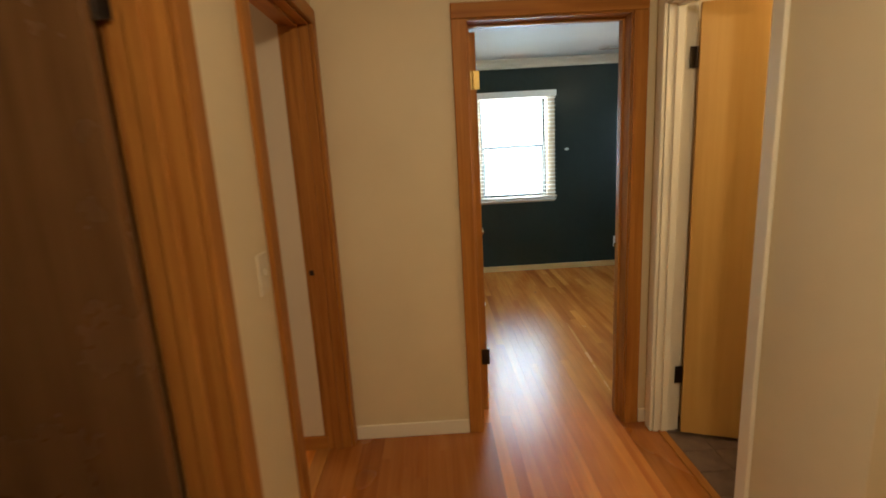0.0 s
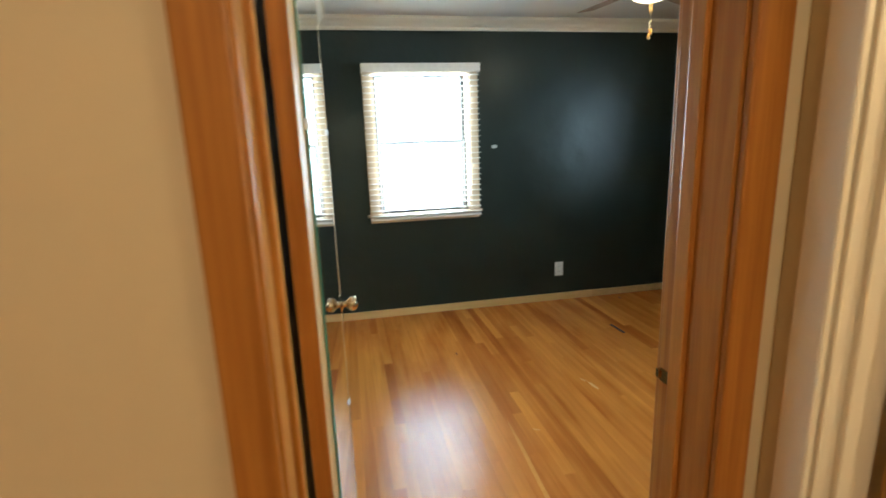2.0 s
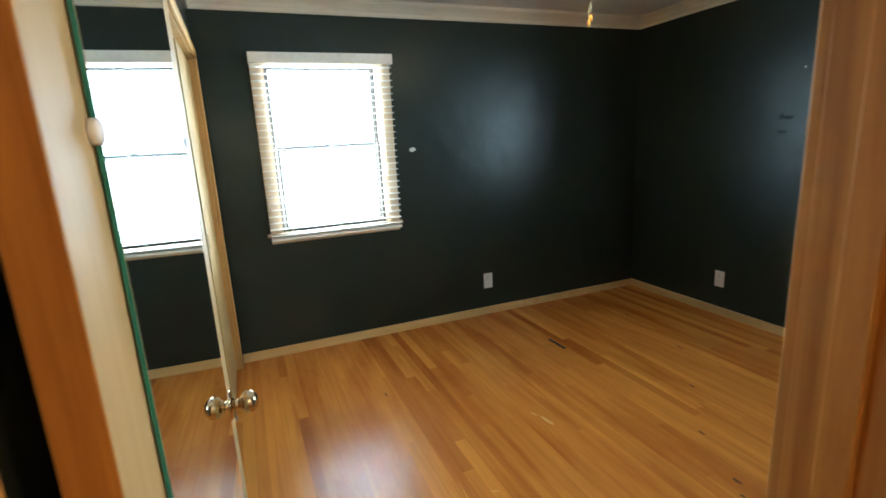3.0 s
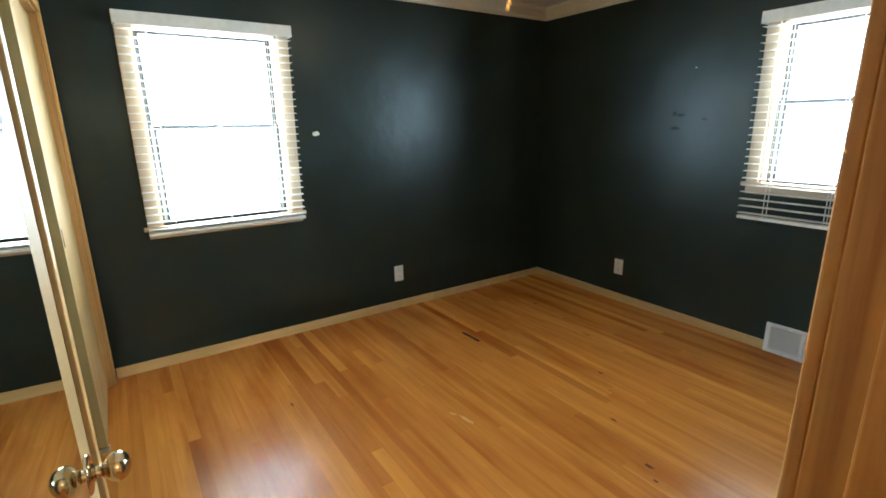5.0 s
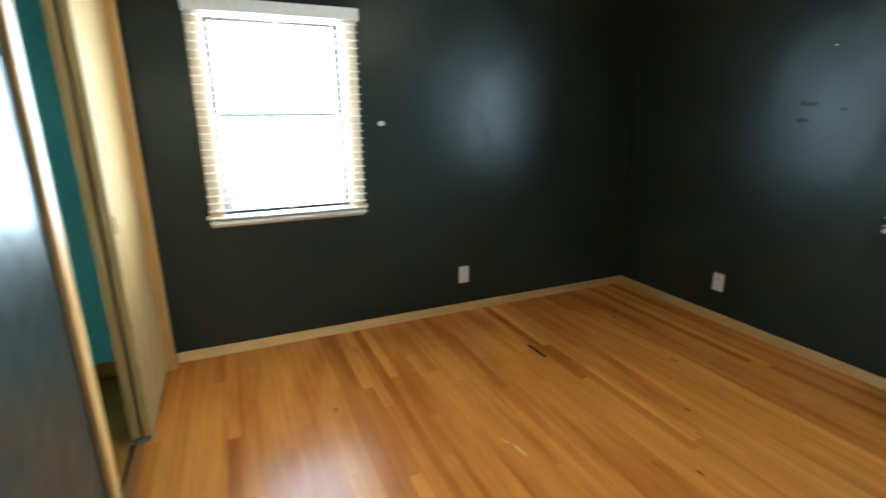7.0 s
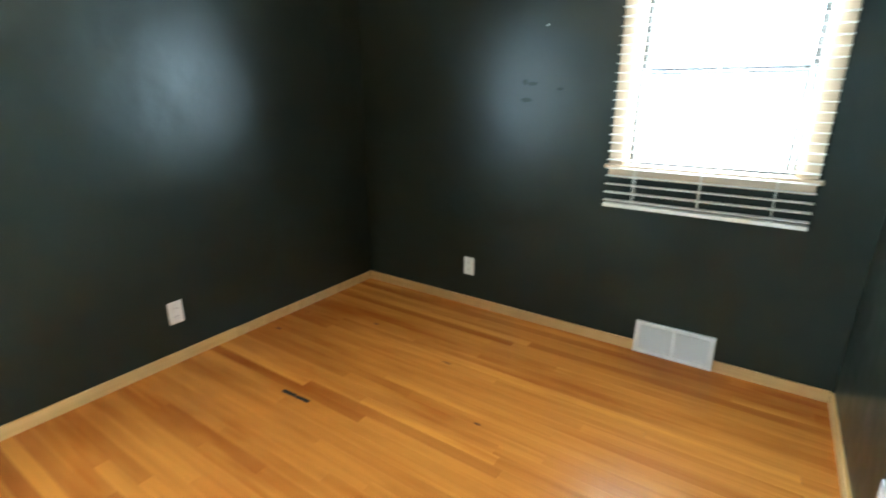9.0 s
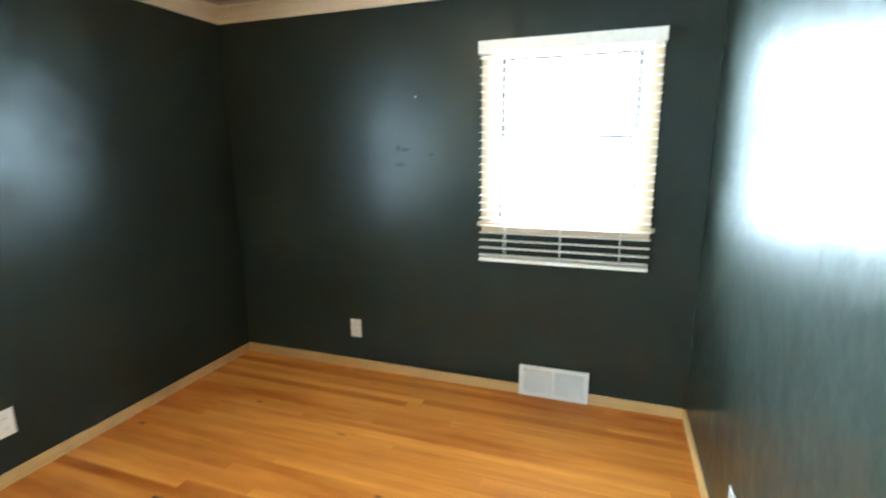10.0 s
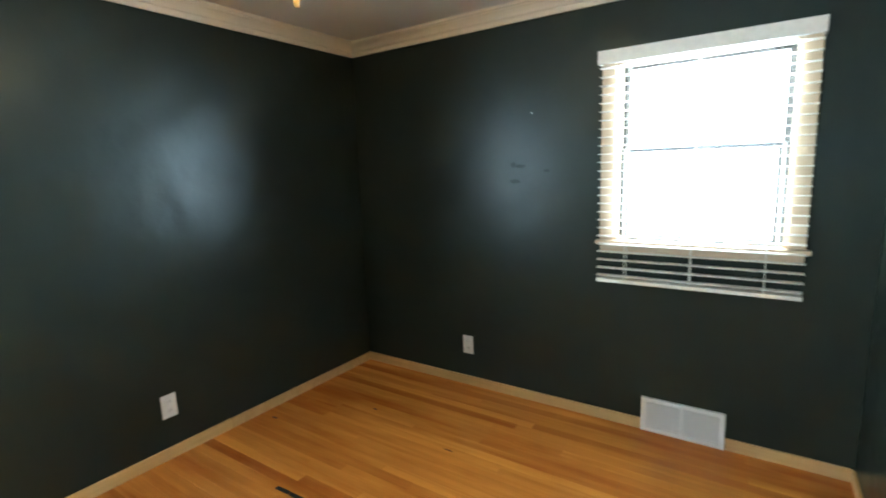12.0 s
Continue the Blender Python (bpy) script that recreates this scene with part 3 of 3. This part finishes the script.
# ---- windows and blinds: local x across, local y outwards, origin on the wall's inner face ----
def window(name, m, half, z0, z1, label):
    w = thing(name, m, label, "window", "", "structure")
    d = 0.20
    t = 0.018
    part("jamb_liner", boxes((-half, -half + t, 0.001, d, z0, z1), bevel=0.001), M_SILL, w)
    part("jamb_liner", boxes((half - t, half, 0.001, d, z0, z1), bevel=0.001), M_SILL, w)
    part("head_liner", boxes((-half, half, 0.001, d, z1 - t, z1), bevel=0.001), M_SILL, w)
    part("casing", boxes((-half - 0.068, -half + 0.004, -0.016, 0, z0 + 0.001, z1), bevel=0.004), M_SILL, w)
    part("casing", boxes((half - 0.004, half + 0.068, -0.016, 0, z0 + 0.001, z1), bevel=0.004), M_SILL, w)
    part("head_casing", boxes((-half - 0.068, half + 0.068, -0.016, 0, z1, z1 + 0.055), bevel=0.004), M_SILL, w)
    part("window_sill", boxes((-half - 0.088, half + 0.088, -0.036, d * 0.5, z0 - 0.022, z0), bevel=0.004), M_SILL, w, "wooden window stool")
    part("apron", boxes((-half - 0.066, half + 0.066, -0.014, 0, z0 - 0.072, z0 - 0.023), bevel=0.004), M_SILL, w)
    mid = (z0 + z1) / 2 + 0.005
    h = half - t
    for lo, hi, y, wd in ((z0, mid + 0.016, 0.072, 0.046), (mid - 0.016, z1 - t, 0.106, 0.030)):
        s = part("sash", boxes((-h, -h + wd, y, y + 0.03, lo, hi), (h - wd, h, y, y + 0.03, lo, hi), bevel=0.002), M_SASH_PALE, w, "pale painted sash")
        for side in (-1, 1):
            for off in (0.006, wd - 0.008):
                part("weatherstrip", boxes((side * (h - off) - 0.0075, side * (h - off) + 0.0075, y - 0.003, y + 0.004, lo + 0.002, hi - 0.002)), M_SASH, s, "dark weatherstrip")
        foot, top = (0.024, 0.022) if y < 0.1 else (0.022, 0.016)
        part("rail", boxes((-h + wd, h - wd, y, y + 0.03, lo, lo + foot), bevel=0.002), M_SASH, s)
        part("rail", boxes((-h + wd, h - wd, y, y + 0.03, hi - top, hi), bevel=0.002), M_SASH, s)
        pane = part("pane", boxes((-h + wd, h - wd, y + 0.012, y + 0.016, lo + foot, hi - top)), M_GLASS, s, "clear glass pane")
        pane.visible_shadow = False
    part("sash_lock", boxes((-0.025, 0.025, 0.055, 0.072, mid + 0.016, mid + 0.026), bevel=0.002), M_GREY_METAL, w, "small grey sash lock")
    return w


def blind(m, label):
    b = thing("window_blind", m, label, "window blind", "window blinds")
    hw = 0.463
    part("valance", boxes((-hw - 0.004, hw + 0.004, -0.092, -0.080, 2.000, 2.066), (-hw - 0.004, -hw + 0.008, -0.080, -0.018, 2.000, 2.066), (hw - 0.008, hw + 0.004, -0.080, -0.018, 2.000, 2.066), bevel=0.003), M_BLIND, b, "white valance with returns")
    part("headrail", boxes((-hw + 0.01, hw - 0.01, -0.072, -0.020, 2.010, 2.058), bevel=0.002), M_BLIND, b)
    n, top, bottom = 26, 1.985, 0.890
    shape = []
    for y, z in ((-0.070, -0.0012), (-0.058, 0.0006), (-0.045, 0.0012), (-0.032, 0.0006), (-0.020, -0.0012)):
        shape.append((y, z))
    bm = bmesh.new()
    ends = []
    for x in (-hw, hw):
        ends.append([bm.verts.new((x, y, z + 0.0013)) for y, z in shape] + [bm.verts.new((x, y, z - 0.0013)) for y, z in reversed(shape)])
    k = len(ends[0])
    for i in range(k):
        bm.faces.new((ends[0][i], ends[0][(i + 1) % k], ends[1][(i + 1) % k], ends[1][i]))
    bm.faces.new(ends[0])
    bm.faces.new(ends[1][::-1])
    bmesh.ops.recalc_face_normals(bm, faces=bm.faces[:])
    slat = mesh_of("slat", bm, M_BLIND)
    for i in range(n):
        s = new("slat", slat)
        s.parent = b
        s.matrix_local = Matrix.Translation((random.uniform(-0.0015, 0.0015), 0, top + (bottom - top) * i / (n - 1))) @ Matrix.Rotation(radians(random.uniform(-1.5, 1.5)), 4, "X")
    part("bottom_rail", boxes((-hw, hw, -0.071, -0.019, 0.853, 0.873), bevel=0.004), M_BLIND, b, "white bottom rail")
    for x in (-0.315, 0.0, 0.315):
        for y in (-0.0715, -0.0185):
            part("ladder_cord", boxes((x - 0.0022, x + 0.0022, y - 0.0006, y + 0.0006, 0.873, 2.010)), M_CORD, b)
    return b


FAR_M = pose(WIN1_X, YN, -0.009)
SIDE_M = pose(XR, WIN2_Y, -0.009, 0, 0, -90)
window("window_1", FAR_M, 0.395, 0.90, 2.02, "double-hung window with a wooden stool in the dark wall")
window("window_2", SIDE_M, 0.395, 1.08, 2.02, "shorter double-hung window in the dark side wall")
blind(FAR_M, "open white slatted blind over the far window")
blind(SIDE_M, "open white slatted blind hanging below the window stool")


# ---- outlets, switch, vent ----
def outlet(m, label):
    o = thing("outlet", m, label, "outlet", "wall outlets")
    part("cover_plate", boxes((-0.040, 0.040, -0.006, 0, -0.064, 0.064), bevel=0.0025), M_WHITE, o)
    for z in (-0.024, 0.024):
        r = part("receptacle", boxes((-0.0165, 0.0165, -0.0085, -0.006, z - 0.0145, z + 0.0145), bevel=0.002), M_WHITE, o)
        part("slots", boxes((-0.0075, -0.0055, -0.0088, -0.0084, z - 0.003, z + 0.006), (0.0055, 0.0075, -0.0088, -0.0084, z - 0.003, z + 0.006)), M_SLOT, r)
    return o


outlet(pose(3.602, YN, 0.292), "white outlet plate low on the dark far wall")
outlet(pose(XR, 4.268, 0.290, 0, 0, -90), "white outlet plate low on the dark side wall")
outlet(pose(4.10, YS, 0.27, 0, 0, 180), "white outlet plate on the glossy near wall")

switch = thing("light_switch", Matrix(((0, -1, 0, HX0), (1, 0, 0, 0.925), (0, 0, 1, 1.172), (0, 0, 0, 1))), "cream rocker light switch on the beige hall wall", "light switch")
part("cover_plate", boxes((-0.037, 0.037, -0.006, 0, -0.058, 0.058), bevel=0.0025), M_PLATE, switch)
part("toggle", boxes((-0.006, 0.006, -0.016, -0.006, -0.004, 0.012), bevel=0.002), M_PLATE, switch)

vent = thing("wall_register", pose(XR - 0.001, 2.928, 0.002, 0, 0, -90), "white steel floor-level air register in the dark wall", "air vent")
vw, vh = 0.205, 0.194
part("backing", boxes((-vw + 0.02, vw - 0.02, -0.006, -0.001, 0.018, vh - 0.016)), M_SLOT, vent, "dark duct behind the louvres")
part("frame", boxes((-vw, vw, -0.022, 0, 0.0, 0.024), (-vw, vw, -0.022, 0, vh - 0.022, vh), (-vw, -vw + 0.026, -0.022, 0, 0.024, vh - 0.022), (vw - 0.026, vw, -0.022, 0, 0.024, vh - 0.022), (-0.009, 0.009, -0.021, -0.001, 0.024, vh - 0.022), bevel=0.0025), M_VENT, vent, "white enamelled frame")
for side in (-1, 1):
    for i in range(14):
        z = 0.031 + i * 0.0102
        s = part("louvre", boxes((-0.0855, 0.0855, -0.0042, 0.0042, -0.0011, 0.0011)), M_VENT, vent)
        s.matrix_local = pose(side * 0.094, -0.0165, z, 31, 0, 0)

# ---- ceiling fan ----
fan = thing("ceiling_fan", pose(3.42, 3.72, CEIL), "brass ceiling fan with dark blades and a lit glass globe", "ceiling fan")
part("canopy", lathe([(0.065, 0.0), (0.065, -0.02), (0.045, -0.05), (0.02, -0.06)], 24), M_BRASS, fan, "brass canopy")
part("motor", lathe([(0.03, -0.055), (0.10, -0.065), (0.125, -0.09), (0.125, -0.13), (0.10, -0.155), (0.06, -0.165), (0.05, -0.185)], 28), M_BRASS, fan, "brass motor housing")
for k in range(5):
    a = 360 / 5 * k + 174
    bl = part("blade", boxes((0.20, 0.53, -0.062, 0.062, -0.003, 0.003), bevel=0.002), M_BLADE, fan, "dark wooden blade")
    bl.matrix_local = pose(0, 0, -0.185, 0, 0, a) @ pose(0, 0, 0, -11, 0, 0)
    part("bracket", boxes((0.09, 0.24, -0.015, 0.015, -0.004, 0.002), (0.20, 0.25, -0.04, 0.04, -0.007, -0.003), bevel=0.002), M_BRASS, bl, "brass blade bracket")
part("fitter", lathe([(0.045, -0.18), (0.055, -0.19), (0.055, -0.205), (0.04, -0.21)], 24), M_BRASS, fan)
globe = part("globe", lathe([(0.05, -0.205), (0.085, -0.212), (0.098, -0.225), (0.092, -0.243), (0.065, -0.256), (0.02, -0.262)], 24), M_GLOBE, fan, "glowing glass globe")
globe.visible_shadow = False
for dx, end in ((0.0, -0.452), (0.012, -0.43)):
    part("pull_chain", lathe([(0.0016, -0.255), (0.0016, end + 0.03)], 6), M_BRASS, fan, "thin brass pull chain").location = (dx + 0.004, 0.012, 0)
    part("chain_knob", lathe([(0.002, end + 0.034), (0.006, end + 0.028), (0.009, end + 0.012), (0.007, end + 0.002), (0.002, end)], 14), M_AMBER, fan, "amber pull knob").location = (dx + 0.004, 0.012, 0)


# ---- marks on walls and floor ----
def blob(rx, rz, depth, seed):
    rnd = random.Random(seed)
    bm = bmesh.new()
    rim = []
    for i in range(18):
        a = 2 * math.pi * i / 18
        k = rnd.uniform(0.75, 1.1)
        rim.append(bm.verts.new((rx * k * math.cos(a), 0, rz * k * math.sin(a))))
    top = [bm.verts.new((v.co.x * 0.7, -depth, v.co.z * 0.7)) for v in rim]
    for i in range(18):
        j = (i + 1) % 18
        bm.faces.new((rim[i], rim[j], top[j], top[i]))
    bm.faces.new(top)
    bmesh.ops.recalc_face_normals(bm, faces=bm.faces[:])
    return bm


solid("spackle_patch", blob(0.027, 0.017, 0.0025, 3), M_SPACKLE, "dab of white spackle on the dark wall", "patch").matrix_world = pose(3.006, YN, 1.404)
strip = thing("floor_strip", pose(3.724, 4.402, 0.001, 0, 0, 3), "broken black rubber strip lying on the wooden floor", "strip")
part("piece", boxes((-0.011, 0.011, -0.092, -0.006, 0, 0.003), bevel=0.001), M_BLACK, strip)
part("piece", boxes((-0.009, 0.013, -0.001, 0.090, 0, 0.003), bevel=0.001), M_BLACK, strip)

M_MATTE = plain("dull_scuff", (0.018, 0.024, 0.021), 0.8)
M_MATTE.node_tree.nodes["Principled BSDF"].inputs["Specular IOR Level"].default_value = 0.12
M_SCRAPE = plain("pale_scrape", (0.66, 0.34, 0.11), 0.45, 0.0, 0.2, 70)
for dy, dz, a, b, k in ((3.915, 1.498, 0.016, 0.018, 5), (3.868, 1.490, 0.034, 0.012, 6), (3.905, 1.400, 0.040, 0.014, 7), (3.70, 1.46, 0.020, 0.010, 8)):
    solid("wall_scuff", blob(a, b, 0.0004, k), M_MATTE, "dull scuff in the gloss of the dark wall", "scuff", "wall scuffs").matrix_world = pose(XR, dy, dz, 0, 0, -90)
solid("nail_hole", blob(0.006, 0.004, 0.0008, 9), M_SPACKLE, "tiny pale nail hole in the dark wall", "nail hole").matrix_world = pose(XR, 3.795, 1.795, 0, 0, -90)
for px, py, a, b, ang, k in ((3.115, 3.64, 0.010, 0.055, 10, 11), (3.09, 3.72, 0.005, 0.03, 25, 12), (2.62, 3.30, 0.004, 0.022, 60, 13)):
    solid("floor_scrape", blob(a, b, 0.0003, k), M_SCRAPE, "pale scrape worn into the wooden floor", "scrape", "floor scrapes").matrix_world = pose(px, py, 0.0002, 90, 0, 0) @ pose(0, 0, 0, 0, ang, 0) @ Matrix.Diagonal((1, -1, 1, 1))

# ---- floors, pieces last ----
sub = structure("floor", boxes((XL - 0.1, XR, 1.985, YN, -0.06, -0.0007)), M_SUB, "honey-coloured narrow strip wood floor", "floor")
hall_floor = structure("floor_hall", boxes((0.833, 2.57, -2.6, 1.985, -0.06, -0.0007)), M_SUB, "narrow strip wood floor of the hall, its shade put into the red-brown colour", "floor")
PITCH = 0.0572
LENGTHS = (0.74, 1.12, 1.45, 1.80, 2.15, 2.50)
board_mesh = {}


def board(length, mat):
    if (length, mat) not in board_mesh:
        g = 0.0002
        board_mesh[length, mat] = mesh_of("board", boxes((g, PITCH - g, g, length - g, -0.006, 0.0)), mat)
    return board_mesh[length, mat]


rng = random.Random(11)
# the hall's strips carry its dim, warm light in their colour; in front of the doorway they meet the bedroom's end to
# end at uneven places
seams = {}
for x_from, x_to, y_from, y_to, owner, mat in ((0.833, 2.53, -2.6, 1.985, hall_floor, M_FLOOR_SHADED), (0.833 + 13 * PITCH, XR, 1.985, YN, sub, M_FLOOR)):
    for i in range(int((x_to - x_from) / PITCH) + 1):
        x = x_from + i * PITCH
        col = round((x - 0.833) / PITCH)
        if owner is hall_floor:
            seams[col] = rng.uniform(0.95, 1.55) if DJ0 < x and x + PITCH < DJ1 else 1.985
            start, end = y_from, seams[col]
        else:
            start, end = seams.get(col, y_from), y_to
        y = start - rng.uniform(0, 0.5)
        while y < end - 0.004:
            L = min(rng.choice(LENGTHS), end - y)
            y0 = max(y, start)
            if L - (y0 - y) > 0.003:
                o = new("board", board(round(L - (y0 - y), 3), mat))
                o.parent = owner
                o.location = (x, y0, 0)
            y += L

M_KNOT = plain("dark_knot", (0.13, 0.042, 0.012), 0.6, 0.0, 0.3, 90)
M_KNOT.node_tree.nodes["Principled BSDF"].inputs["Specular IOR Level"].default_value = 0.1
M_SAPWOOD = wood("pale_sapwood", (0.62, 0.275, 0.060), (0.73, 0.345, 0.085), "y", 0.25, 30, 0.0, 0.02, 0.5)
FLAT = Matrix(((1, 0, 0, 0), (0, 0, 1, 0), (0, -1, 0, 0), (0, 0, 0, 1)))
for px, py, a, b, k in ((3.558, 2.904, 0.011, 0.024, 31), (3.500, 2.835, 0.007, 0.014, 32), (3.717, 3.207, 0.007, 0.020, 33), (2.429, 4.293, 0.006, 0.022, 34), (4.549, 4.601, 0.008, 0.020, 36),
                        (4.149, 5.075, 0.009, 0.026, 37), (4.409, 3.954, 0.006, 0.034, 38), (4.05, 3.55, 0.008, 0.020, 41)):
    part("knot", blob(a, b, 0.0003, k), M_KNOT, sub, "small dark knot in a floor strip").matrix_local = pose(px, py, 0.0002) @ FLAT
part("sapwood_streak", blob(0.011, 0.62, 0.0003, 61), M_SAPWOOD, sub, "long pale sapwood streak").matrix_local = pose(2.478, 2.82, 0.0002, 0, 0, -2.6) @ FLAT

structure("floor_second_room", boxes(*[(-2.1 + k * PITCH, -2.1 + (k + 1) * PITCH - 0.0008, 0.85, 5.4, -0.03, 0.0) for k in range(51)]), M_FLOOR, "honey-coloured strip floor of the second bedroom", "floor")
structure("floor_side_room", boxes((-0.6, 0.833, -2.6, 0.75, -0.03, 0.0)), M_FLOOR_SHADED, "wooden floor of the unlit side room", "floor")
structure("floor_living", boxes((2.57, 4.3, -2.6, 0.645, -0.03, 0.0)), M_FLOOR_SHADED, "wooden floor beside the hall", "floor")
bathfloor = structure("floor_bathroom", boxes((2.57, 4.3, 0.745, 1.93, -0.03, -0.004)), M_GROUT, "dark slate tile bathroom floor with pale grout", "floor")
tile = mesh_of("tile", boxes((0.002, 0.150, 0.002, 0.150, -0.006, 0.002), bevel=0.0015, segments=1), M_TILE)
for i in range(11):
    for j in range(8):
        o = new("tile", tile)
        o.parent = bathfloor
        o.location = (2.575 + i * 0.152, 0.72 + j * 0.152, 0)
structure("trim_threshold", boxes((2.536, 2.572, BD[0], BD[1], 0, 0.008), bevel=0.003), M_TRIM_Y, "wooden threshold strip of the bathroom", "threshold")
structure("trim_threshold_second", boxes((0.770, 0.838, LD[0], LD[1], 0.0005, 0.007), bevel=0.002), M_TRIM_Y, "wooden threshold strip of the second bedroom", "threshold")
structure("trim_threshold_side", boxes((0.770, 0.838, ND[0], ND[1], 0.0005, 0.007), bevel=0.002), M_TRIM_Y, "wooden threshold strip of the side room", "threshold")
